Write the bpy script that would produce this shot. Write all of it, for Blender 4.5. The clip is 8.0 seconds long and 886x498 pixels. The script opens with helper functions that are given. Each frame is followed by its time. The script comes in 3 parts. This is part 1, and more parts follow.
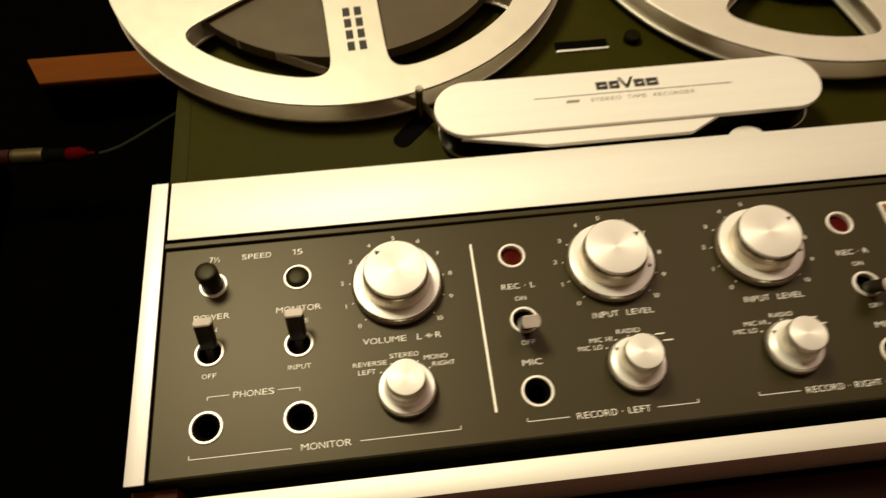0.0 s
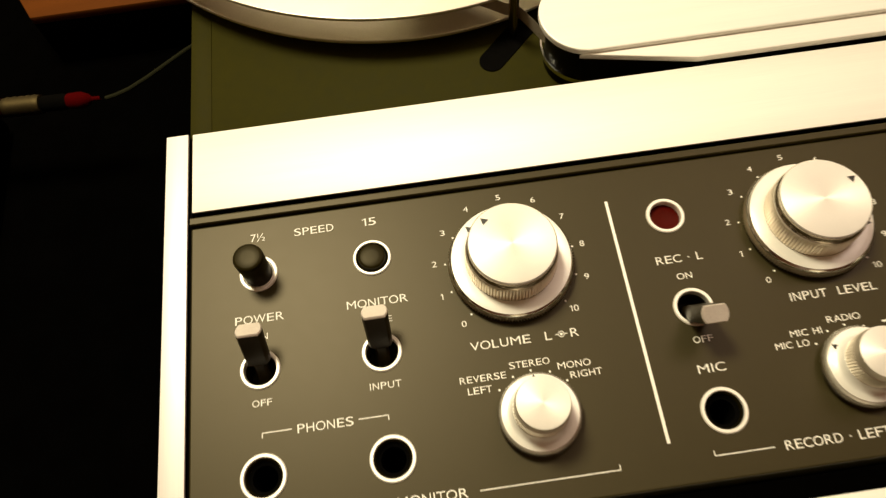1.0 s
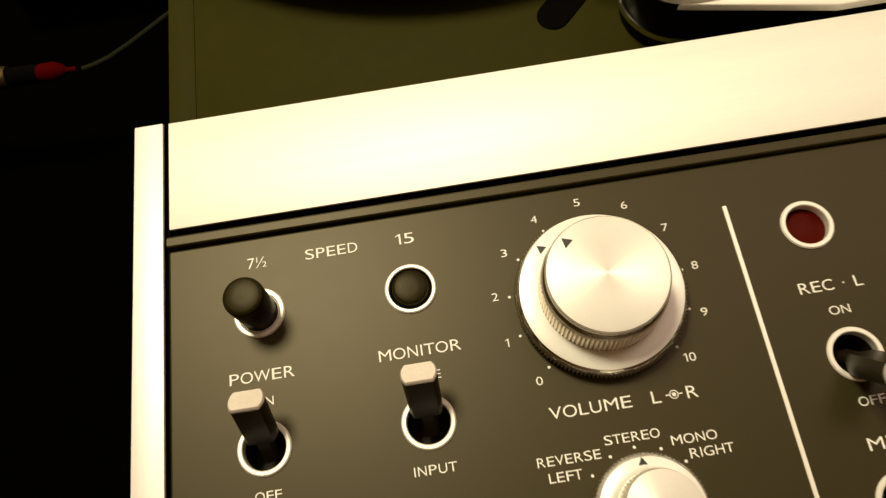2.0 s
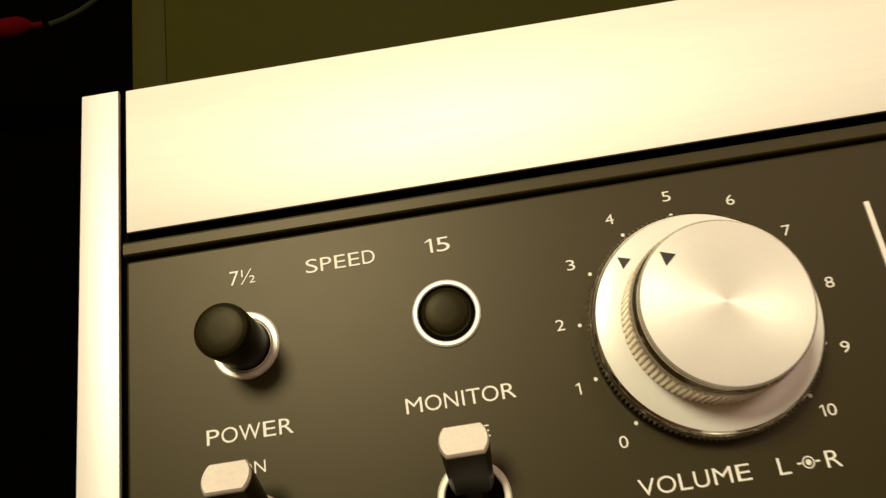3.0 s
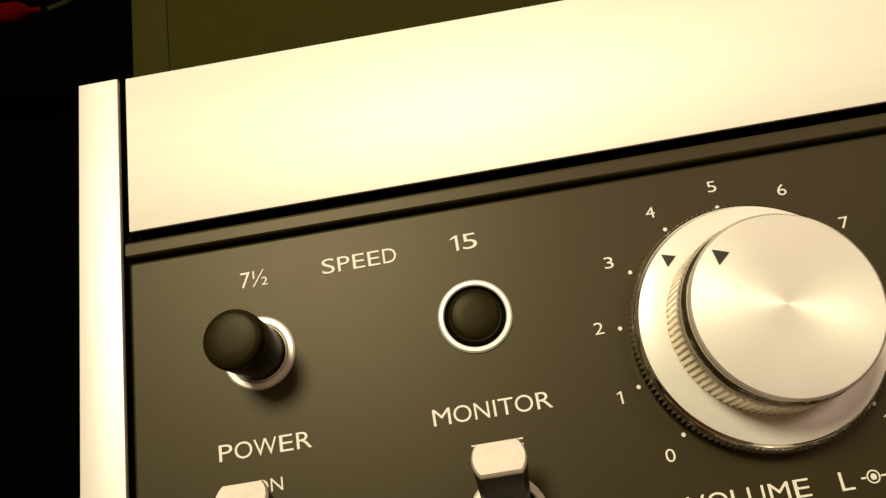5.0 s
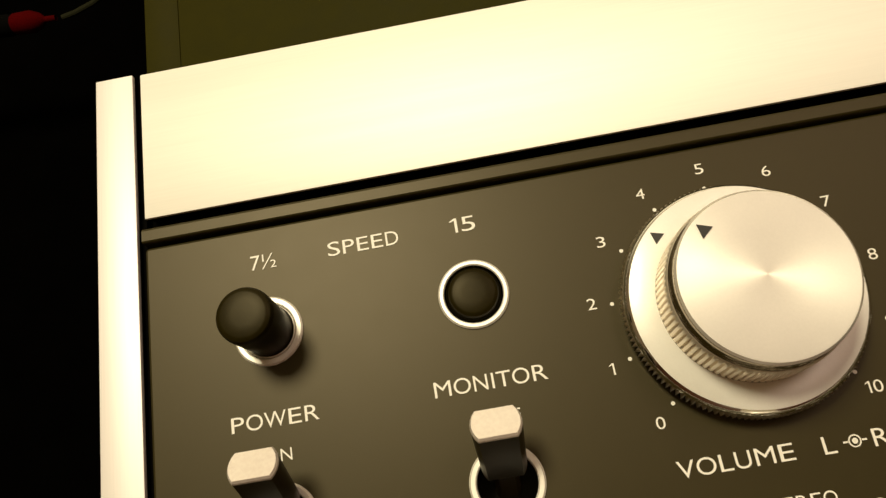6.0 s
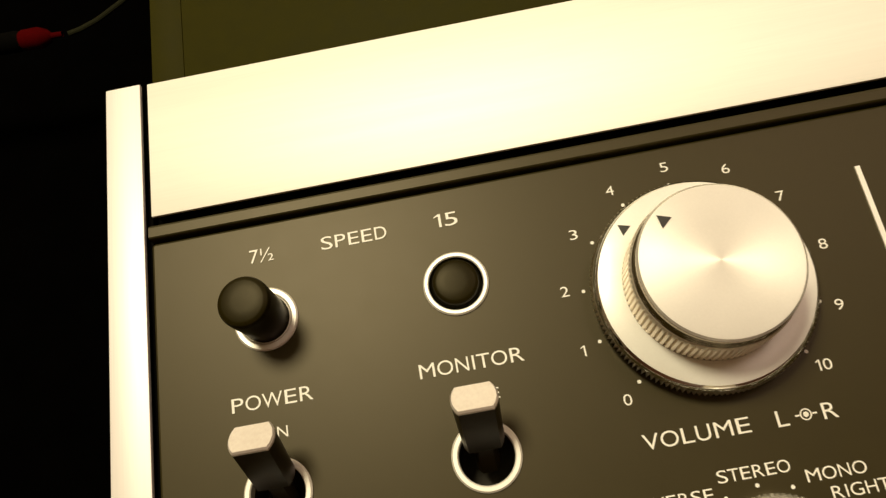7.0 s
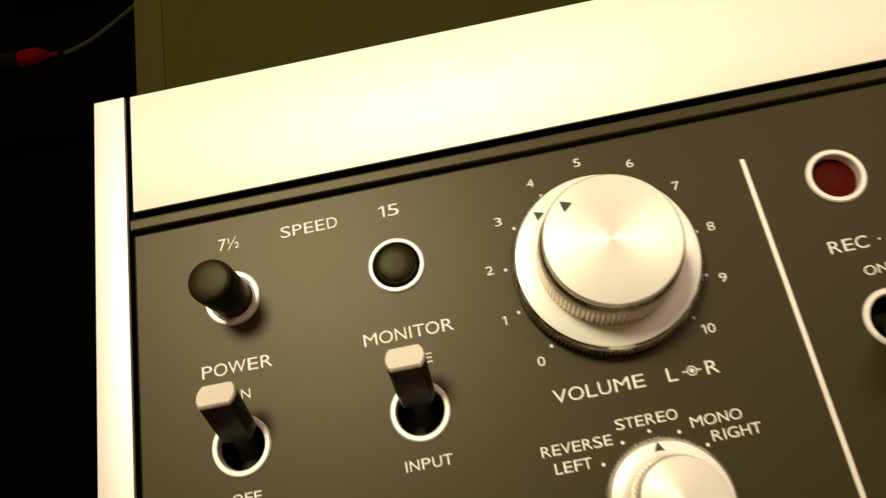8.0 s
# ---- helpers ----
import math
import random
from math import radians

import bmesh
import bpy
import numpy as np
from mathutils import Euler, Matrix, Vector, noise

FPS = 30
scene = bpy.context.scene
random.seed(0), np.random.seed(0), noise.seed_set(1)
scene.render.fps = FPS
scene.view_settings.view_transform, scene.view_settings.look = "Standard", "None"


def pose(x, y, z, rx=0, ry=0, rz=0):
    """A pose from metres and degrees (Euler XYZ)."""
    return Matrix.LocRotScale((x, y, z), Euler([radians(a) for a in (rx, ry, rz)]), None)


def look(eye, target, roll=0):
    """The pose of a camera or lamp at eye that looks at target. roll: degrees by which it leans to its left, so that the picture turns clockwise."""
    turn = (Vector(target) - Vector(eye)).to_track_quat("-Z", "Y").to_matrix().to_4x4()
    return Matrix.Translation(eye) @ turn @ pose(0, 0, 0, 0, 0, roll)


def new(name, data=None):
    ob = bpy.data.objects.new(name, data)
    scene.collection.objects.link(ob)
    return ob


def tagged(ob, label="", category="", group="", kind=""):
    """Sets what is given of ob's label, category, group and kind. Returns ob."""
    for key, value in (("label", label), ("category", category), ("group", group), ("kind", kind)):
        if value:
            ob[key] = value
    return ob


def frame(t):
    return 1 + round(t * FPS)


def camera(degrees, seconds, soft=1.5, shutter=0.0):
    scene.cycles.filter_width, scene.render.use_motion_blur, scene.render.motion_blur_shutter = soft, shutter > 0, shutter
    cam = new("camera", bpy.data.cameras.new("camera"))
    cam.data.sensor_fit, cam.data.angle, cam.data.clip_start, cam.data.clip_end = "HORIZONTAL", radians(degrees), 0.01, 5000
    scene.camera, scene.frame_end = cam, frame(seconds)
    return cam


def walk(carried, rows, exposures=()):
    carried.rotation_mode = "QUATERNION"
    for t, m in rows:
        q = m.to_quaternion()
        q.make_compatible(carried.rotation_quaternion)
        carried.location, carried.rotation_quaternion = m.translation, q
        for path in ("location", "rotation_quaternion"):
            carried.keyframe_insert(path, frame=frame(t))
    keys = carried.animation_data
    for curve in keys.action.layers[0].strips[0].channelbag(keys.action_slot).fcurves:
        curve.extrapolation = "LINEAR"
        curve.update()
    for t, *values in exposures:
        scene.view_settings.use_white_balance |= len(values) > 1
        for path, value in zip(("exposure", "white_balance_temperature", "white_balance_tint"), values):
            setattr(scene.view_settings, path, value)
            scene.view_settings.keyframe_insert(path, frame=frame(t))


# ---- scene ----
# A reel-to-reel tape recorder standing on a dark mahogany sideboard, seen close from slightly below.
# x runs along the front panel from its corner, z up, the panel's face lies in y = 0 and looks towards -y.
cam = camera(61.07, 8.0, soft=1.3, shutter=0.4)
PATH = [
    (0, (0.09944, -0.28357, -0.03366), (0.22097, 1.44308, 0.9683), -7.66),
    (0.3, (0.08416, -0.25992, -0.01663), (0.18166, 1.50118, 0.92625), -7.92),
    (0.5, (0.07614, -0.24323, -0.00322), (0.145, 1.53206, 0.91528), -7.99),
    (0.7, (0.0733, -0.22816, 0.00843), (0.12381, 1.56283, 0.89715), -8.16),
    (1, (0.07465, -0.21172, 0.02386), (0.10543, 1.5975, 0.87579), -8.55),
    (1.2, (0.07364, -0.20106, 0.03404), (0.08991, 1.61649, 0.86844), -8.75),
    (1.5, (0.07041, -0.18451, 0.04789), (0.06736, 1.64679, 0.85185), -8.96),
    (1.7, (0.06782, -0.17497, 0.05594), (0.0563, 1.66519, 0.83931), -8.97),
    (2, (0.06636, -0.16406, 0.06582), (0.0495, 1.68855, 0.81919), -8.98),
    (2.2, (0.06551, -0.15619, 0.07153), (0.04402, 1.70642, 0.7997), -8.93),
    (3.3, (0.05889, -0.11836, 0.09491), (0.0144, 1.7731, 0.7433), -8.92),
    (3.5, (0.0594, -0.11516, 0.09549), (0.0123, 1.77763, 0.73978), -8.97),
    (4, (0.05639, -0.11511, 0.09738), (-0.00137, 1.78115, 0.73053), -8.97),
    (4.5, (0.05467, -0.11535, 0.09744), (-0.01187, 1.78443, 0.71907), -9.14),
    (4.7, (0.05556, -0.11629, 0.09773), (-0.00767, 1.7849, 0.71535), -9.2),
    (5.8, (0.05739, -0.12259, 0.09377), (-0.02255, 1.77424, 0.72276), -9.59),
    (6, (0.05757, -0.12276, 0.09131), (-0.02567, 1.76971, 0.73291), -9.63),
    (6.5, (0.0596, -0.1271, 0.088), (-0.01304, 1.75442, 0.76224), -9.77),
    (6.8, (0.05902, -0.12897, 0.08583), (-0.01695, 1.75122, 0.76342), -9.92),
    (7, (0.0601, -0.131, 0.0838), (-0.0165, 1.74888, 0.76218), -9.97),
    (7.2, (0.06158, -0.13347, 0.08247), (-0.0154, 1.74365, 0.76839), -10.03),
    (7.5, (0.06492, -0.13708, 0.07937), (-0.01237, 1.73748, 0.77225), -10.14),
    (7.7, (0.06649, -0.14013, 0.07671), (-0.01131, 1.73108, 0.7785), -10.31),
    (8, (0.07173, -0.14765, 0.06913), (0.00239, 1.71962, 0.7822), -10.72),
]
walk(cam, [(t, look(eye, target, roll)) for t, eye, target, roll in PATH], exposures=[(0.0, 0.02), (0.5, 0.16), (1.0, 0.32), (1.5, 0.20), (2.2, 0.10), (3.3, -0.05), (6.0, -0.03), (8.0, 0.10)])

# ---- light ----
world = bpy.data.worlds.new("room_dusk")
world.use_nodes = True
world.node_tree.nodes["Background"].inputs[0].default_value = (1.0, 0.75, 0.45, 1)
world.node_tree.nodes["Background"].inputs[1].default_value = 0.02
scene.world = world


def lamp(name, place, radius, power, colour):
    """A shaded lamp that shines all round."""
    data = bpy.data.lights.new(name, "POINT")
    data.shadow_soft_size, data.energy, data.color = radius, power, colour
    ob = new(name, data)
    ob.location = place
    return ob


lamp("floor_lamp_light", (-0.15, -0.85, 0.47), 0.125, 30.5, (1.0, 0.895, 0.60))
lamp("wall_lamp_light", (0.80, -1.40, 0.65), 0.30, 12.0, (1.0, 0.78, 0.66))

# ---- materials ----


def material(name, colour, rough=0.5, metal=0.0, spread=0.12, grain=400.0, stretch=(1, 1, 1), bump=0.0, fine=None, coat=0.0,
             rough_spread=0.1, spec=0.5, tint=(1, 1, 1)):
    """A procedural surface: two scales of noise vary colour and gloss, a third gives fine relief."""
    m = bpy.data.materials.new(name)
    m.use_nodes = True
    t = m.node_tree
    n, l = t.nodes, t.links
    b = n["Principled BSDF"]
    b.inputs["Metallic"].default_value = metal
    b.inputs["Coat Weight"].default_value = coat
    b.inputs["Specular IOR Level"].default_value = spec
    b.inputs["Specular Tint"].default_value = (*tint, 1)
    co = n.new("ShaderNodeTexCoord")
    mp = n.new("ShaderNodeMapping")
    mp.inputs["Scale"].default_value = stretch
    l.new(co.outputs["Object"], mp.inputs["Vector"])
    big = n.new("ShaderNodeTexNoise")
    big.inputs["Scale"].default_value, big.inputs["Detail"].default_value = grain / 14, 3
    small = n.new("ShaderNodeTexNoise")
    small.inputs["Scale"].default_value, small.inputs["Detail"].default_value = grain, 2
    l.new(mp.outputs[0], big.inputs["Vector"])
    l.new(mp.outputs[0], small.inputs["Vector"])
    add = n.new("ShaderNodeMath")
    add.operation = "ADD"
    l.new(big.outputs["Fac"], add.inputs[0])
    l.new(small.outputs["Fac"], add.inputs[1])
    ramp = n.new("ShaderNodeMapRange")
    ramp.inputs["From Min"].default_value, ramp.inputs["From Max"].default_value = 0.6, 1.4
    ramp.inputs["To Min"].default_value, ramp.inputs["To Max"].default_value = 0.0, 1.0
    l.new(add.outputs[0], ramp.inputs["Value"])
    mix = n.new("ShaderNodeMix")
    mix.data_type = "RGBA"
    lo = fine or tuple(c * (1 - spread) for c in colour)
    hi = tuple(min(1.0, c * (1 + spread)) for c in colour)
    mix.inputs["A"].default_value, mix.inputs["B"].default_value = (*lo, 1), (*hi, 1)
    l.new(ramp.outputs[0], mix.inputs["Factor"])
    l.new(mix.outputs["Result"], b.inputs["Base Color"])
    rr = n.new("ShaderNodeMapRange")
    rr.inputs["To Min"].default_value, rr.inputs["To Max"].default_value = rough * (1 - rough_spread), min(1, rough * (1 + rough_spread))
    l.new(big.outputs["Fac"], rr.inputs["Value"])
    l.new(rr.outputs[0], b.inputs["Roughness"])
    if bump:
        bp = n.new("ShaderNodeBump")
        bp.inputs["Strength"].default_value, bp.inputs["Distance"].default_value = bump, 0.0002
        l.new(small.outputs["Fac"], bp.inputs["Height"])
        l.new(bp.outputs[0], b.inputs["Normal"])
    return m


def spun(m, amount=0.7):
    """Lathe-turned metal: the gloss is drawn out round the axis, over fine tool rings about the object's origin."""
    n, l = m.node_tree.nodes, m.node_tree.links
    tan = n.new("ShaderNodeTangent")
    tan.direction_type, tan.axis = "RADIAL", "Y"
    b = n["Principled BSDF"]
    b.inputs["Anisotropic"].default_value, b.inputs["Anisotropic Rotation"].default_value = amount, 0.25
    l.new(tan.outputs[0], b.inputs["Tangent"])
    co = n.new("ShaderNodeTexCoord")
    wave = n.new("ShaderNodeTexWave")
    wave.wave_type, wave.rings_direction = "RINGS", "Y"
    wave.inputs["Scale"].default_value, wave.inputs["Distortion"].default_value = 2100, 2.5
    wave.inputs["Detail"].default_value, wave.inputs["Detail Scale"].default_value = 2, 3
    l.new(co.outputs["Object"], wave.inputs["Vector"])
    bp = n.new("ShaderNodeBump")
    bp.inputs["Strength"].default_value, bp.inputs["Distance"].default_value = 0.06, 0.0001
    l.new(wave.outputs["Fac"], bp.inputs["Height"])
    l.new(bp.outputs[0], b.inputs["Normal"])
    return m


PANEL = material("anthracite_paint", (0.0240, 0.0192, 0.0034), 0.45, spread=0.07, grain=3600, bump=0.035, spec=0.46, tint=(1.0, 0.86, 0.66), rough_spread=0.03)
DECK = material("deck_paint", (0.0310, 0.0275, 0.0013), 0.6, spread=0.12, grain=3200, bump=0.04, spec=0.05)
BRUSHED = material("brushed_aluminium", (0.94, 0.91, 0.85), 0.60, 0.42, spread=0.03, grain=3000, stretch=(0.02, 1, 1), bump=0.05)
STRIP = material("satin_aluminium", (0.95, 0.90, 0.89), 0.55, 0.45, spread=0.03, grain=3000, stretch=(1, 1, 0.02), bump=0.04)
TURNED = material("turned_aluminium", (0.93, 0.89, 0.81), 0.22, 0.72, spread=0.05, grain=1500, bump=0.03)
SPUN = spun(material("spun_aluminium", (0.97, 0.93, 0.87), 0.56, 0.42, spread=0.03, grain=2500), 0.75)
RINGMETAL = spun(material("ring_aluminium", (0.98, 0.95, 0.90), 0.44, 0.30, spread=0.03, grain=2500), 0.7)
REEL = material("reel_aluminium", (0.92, 0.87, 0.75), 0.42, 0.65, spread=0.04, grain=1200)
CHROME = material("chrome", (0.85, 0.83, 0.78), 0.10, 1.0, spread=0.04, grain=900)
KNURL = material("knurled_aluminium", (0.88, 0.80, 0.68), 0.34, 0.75, spread=0.05, grain=1500, bump=0.02)
COLLAR = material("polished_neck", (0.50, 0.43, 0.34), 0.16, 1.0, spread=0.1, grain=1500)
BLACK = material("black_plastic", (0.008, 0.006, 0.001), 0.36, spread=0.2, grain=2600, bump=0.02, spec=0.06)
BUTTON = material("button_plastic", (0.012, 0.009, 0.0010), 0.38, spread=0.25, grain=1800, bump=0.02, spec=0.13, tint=(1.0, 0.86, 0.6))
LEVER = material("lever_plastic", (0.018, 0.012, 0.004), 0.34, spread=0.2, grain=1500, bump=0.02, spec=0.28)
LEVER_END = material("lever_end", (0.95, 0.84, 0.78), 0.40, 0.68, spread=0.10, grain=1800)
# shade of gaps and recesses as a near-black colour; also black plastic
SHADOW = material("shade_and_black", (0.0025, 0.0022, 0.0018), 0.85, spread=0.2, grain=900, spec=0.02)
PRINT = material("printed_cream", (0.92, 0.89, 0.83), 0.55, spread=0.05, grain=2500)
RINGPAINT = material("cream_ring", (0.96, 0.92, 0.84), 0.45, 0.4, spread=0.04, grain=2000)
INK = material("black_ink", (0.02, 0.018, 0.014), 0.5, spread=0.1, grain=2000)
FAINT = material("grey_ink", (0.30, 0.26, 0.20), 0.5, spread=0.1, grain=2000)
LENS_RED = material("red_lens", (0.060, 0.0024, 0.0012), 0.34, spread=0.2, grain=900, spec=0.09, tint=(1.0, 0.6, 0.4))
LENS_WALL = material("red_lens_wall", (0.42, 0.010, 0.008), 0.3, spread=0.1, grain=900)
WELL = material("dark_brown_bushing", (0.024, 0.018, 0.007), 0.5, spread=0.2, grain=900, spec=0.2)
TAPE = material("brown_tape", (0.085, 0.060, 0.030), 0.4, spread=0.12, grain=900)
METER = material("meter_scale", (0.75, 0.22, 0.05), 0.5, spread=0.08, grain=500)
WOOD = material("mahogany", (0.024, 0.0038, 0.003), 0.4, spread=0.25, grain=160, stretch=(0.08, 1, 1), bump=0.1, spec=0.15)
OAK = material("warm_wood", (0.13, 0.036, 0.004), 0.7, spec=0.08, spread=0.22, grain=120, stretch=(0.08, 1, 1), bump=0.1)
CHEEK = material("cheek_wood", (0.050, 0.0085, 0.003), 0.6, spec=0.1, spread=0.22, grain=120, stretch=(0.08, 1, 1), bump=0.1)
# darkness of the unlit background, put in as a near-black base colour
UNLIT_BLACK = material("unlit_black", (0.0010, 0.0009, 0.0008), 0.95, spread=0.3, grain=60, spec=0.0)
# tones of unseen surfaces, chosen for bounce light and reflections in the metal
CEILING = material("bounce_ceiling", (0.84, 0.80, 0.70), 0.9, spread=0.03, grain=30)
DIM = material("low_bounce_wall", (0.34, 0.27, 0.19), 0.9, spread=0.05, grain=30)
PLASTER = material("wall_paint", (0.30, 0.19, 0.15), 0.9, spread=0.05, grain=30)
FLOOR = material("floor_wood", (0.10, 0.035, 0.015), 0.4, spread=0.2, grain=40, stretch=(0.1, 1, 1))
REDPLUG = material("red_plug", (0.060, 0.0006, 0.0008), 0.8, spread=0.1, grain=900, spec=0.02)
GOLD = material("brass_sleeve", (0.10, 0.075, 0.035), 0.55, 1.0, spread=0.1, grain=900)
# dark surroundings mirrored in the pin, put in as a brown base colour
STEEL = material("dark_reflection_steel", (0.26, 0.19, 0.13), 0.2, 1.0, spread=0.08, grain=900)
# the brown tape again, with its reflected light painted in as a pale colour
RIBBON = material("tape_with_sheen", (0.40, 0.35, 0.27), 0.28, spread=0.1, grain=900)
CABLE = material("grey_cable", (0.020, 0.020, 0.010), 0.8, spec=0.03, spread=0.1, grain=900)

# ---- helpers for shapes: u along x, v along z, w out of the panel towards the viewer ----
FACE = Matrix(((1, 0, 0, 0), (0, 0, -1, 0), (0, 1, 0, 0), (0, 0, 0, 1)))
BASES = {}


def thing(name, x, y, z, label, category, group="", kind=""):
    ob = new(name)
    ob.empty_display_size = 0.02
    ob.location = (x, y, z)
    BASES[ob.name] = Vector((x, y, z))
    return tagged(ob, label, category, group, kind)


def link(name, mesh, mat, parent=None, label="", smooth=35):
    mesh.materials.clear()
    mesh.materials.append(mat)
    if smooth:
        mesh.polygons.foreach_set("use_smooth", [True] * len(mesh.polygons))
        mesh.set_sharp_from_angle(angle=radians(smooth))
    ob = new(name, mesh)
    if parent is not None:
        ob.parent = parent
        ob.matrix_parent_inverse = Matrix.Translation(-BASES.get(parent.name, Vector((0, 0, 0))))
    return tagged(ob, label)


def part(name, bm, mat, parent=None, label="", smooth=35):
    mesh = bpy.data.meshes.new(name)
    bmesh.ops.recalc_face_normals(bm, faces=bm.faces)
    bm.to_mesh(mesh)
    bm.free()
    return link(name, mesh, mat, parent, label, smooth)


def flat(curve, w):
    """A filled curve as a mesh, turned to face the viewer at height w."""
    ob = bpy.data.objects.new("tmp", curve)
    mesh = bpy.data.meshes.new_from_object(ob)
    bpy.data.objects.remove(ob)
    mesh.transform(FACE @ Matrix.Translation((0, 0, w)))
    bm = bmesh.new()
    bm.from_mesh(mesh)
    bmesh.ops.remove_doubles(bm, verts=bm.verts, dist=0.000004)
    bm.to_mesh(mesh)
    bm.free()
    return mesh


def plate(name, loops, w0, w1, mat, parent=None, label="", bevel=0.0):
    """A plate with outline loops[0] and holes loops[1:], from height w0 to w1."""
    c = bpy.data.curves.new(name, "CURVE")
    c.dimensions, c.fill_mode = "2D", "BOTH"
    c.extrude = (w1 - w0) / 2 - bevel
    c.bevel_depth, c.bevel_resolution, c.offset = bevel, 1, -bevel
    for loop in loops:
        sp = c.splines.new("POLY")
        sp.points.add(len(loop) - 1)
        for p, (u, v) in zip(sp.points, loop):
            p.co = (u, v, 0, 1)
        sp.use_cyclic_u = True
    return link(name, flat(c, (w0 + w1) / 2), mat, parent, label, 13)


def circle(u, v, r, n=48):
    return [(u + r * math.cos(2 * math.pi * i / n), v + r * math.sin(2 * math.pi * i / n)) for i in range(n)]


def rect(u0, v0, u1, v1, r=0.0, n=6):
    if r <= 0:
        return [(u0, v0), (u1, v0), (u1, v1), (u0, v1)]
    pts = []
    for cu, cv, a in ((u1 - r, v0 + r, -90), (u1 - r, v1 - r, 0), (u0 + r, v1 - r, 90), (u0 + r, v0 + r, 180)):
        for i in range(n + 1):
            an = radians(a + 90 * i / n)
            pts.append((cu + r * math.cos(an), cv + r * math.sin(an)))
    return pts


def centred(ob, u, v):
    """Moves a part's origin to the axis (u, v), without moving the part."""
    ob.data.transform(Matrix.Translation((-u, 0, -v)))
    ob.location = (u, 0, v)
    return ob


def box(name, u0, v0, u1, v1, w0, w1, mat, parent=None, label="", bevel=0.0):
    bm = bmesh.new()
    bmesh.ops.create_cube(bm, size=1, matrix=FACE @ Matrix.Translation(((u0 + u1) / 2, (v0 + v1) / 2, (w0 + w1) / 2))
                          @ Matrix.Diagonal((u1 - u0, v1 - v0, w1 - w0, 1)))
    if bevel:
        bmesh.ops.bevel(bm, geom=bm.edges[:], offset=bevel, segments=2, affect="EDGES", profile=0.5)
    return part(name, bm, mat, parent, label)


def lathe(profile, u, v, seg=64, m=None, every=2):
    """A turned shape from rows of (radius, height, knurl depth, twist in segments); one segment in every few is cut."""
    bm = bmesh.new()
    rings = []
    for row in profile:
        r, w, kn, tw = (*row, 0, 0)[:4]
        ring = []
        if r < 1e-6:
            ring = [bm.verts.new((0, 0, w))]
        else:
            for i in range(seg):
                an = 2 * math.pi * (i + tw) / seg
                q = r - (kn if i % every == 1 else 0)
                ring.append(bm.verts.new((q * math.cos(an), q * math.sin(an), w)))
        rings.append(ring)
    for a, b in zip(rings, rings[1:]):
        for i in range(seg):
            j = (i + 1) % seg
            if len(a) == 1 and len(b) > 1:
                bm.faces.new((a[0], b[i], b[j]))
            elif len(b) == 1 and len(a) > 1:
                bm.faces.new((a[i], a[j], b[0]))
            elif len(a) > 1:
                bm.faces.new((a[i], a[j], b[j], b[i]))
    bm.transform(m if m is not None else FACE @ Matrix.Translation((u, v, 0)))
    return bm


# letter widths of a plain grotesque, in thousandths of the type size: left edge, right edge, step to the next letter
SET = {"A": (14, 654, 667), "C": (44, 681, 722), "D": (81, 674, 722), "E": (86, 616, 667), "F": (86, 583, 611), "G": (48, 709, 778), "H": (77, 646, 722),
       "L": (76, 537, 556), "M": (73, 761, 833), "N": (76, 646, 722), "O": (39, 739, 778), "P": (86, 622, 667), "R": (88, 684, 722), "S": (49, 620, 667),
       "T": (14, 597, 611), "U": (79, 644, 722), "V": (20, 647, 667), "W": (16, 928, 944), "½": (40, 790, 834)}


def glyph(ch, weight):
    """One letter of the built-in font as a mesh, with its box."""
    c = bpy.data.curves.new("letter", "FONT")
    c.body, c.size, c.extrude, c.offset = ch, 1.0, 0.0, weight
    c.resolution_u = 4
    ob = bpy.data.objects.new("tmp", c)
    mesh = bpy.data.meshes.new_from_object(ob)
    bpy.data.objects.remove(ob)
    xs, ys = [p.co.x for p in mesh.vertices], [p.co.y for p in mesh.vertices]
    x0, x1, y0, y1 = min(xs), max(xs), min(ys), max(ys)
    bm = bmesh.new()
    bm.from_mesh(mesh)
    if ch == "1":                # the numeral's flag
        h = y1 - y0
        bm.faces.new([bm.verts.new((x, y, 0)) for x, y in ((x0, y1), (x0 - 0.24 * h, y1 - 0.18 * h), (x0 - 0.24 * h, y1 - 0.26 * h), (x0, y1 - 0.15 * h))])
        x0 -= 0.24 * h
    return bm, x0, x1, y0, y1


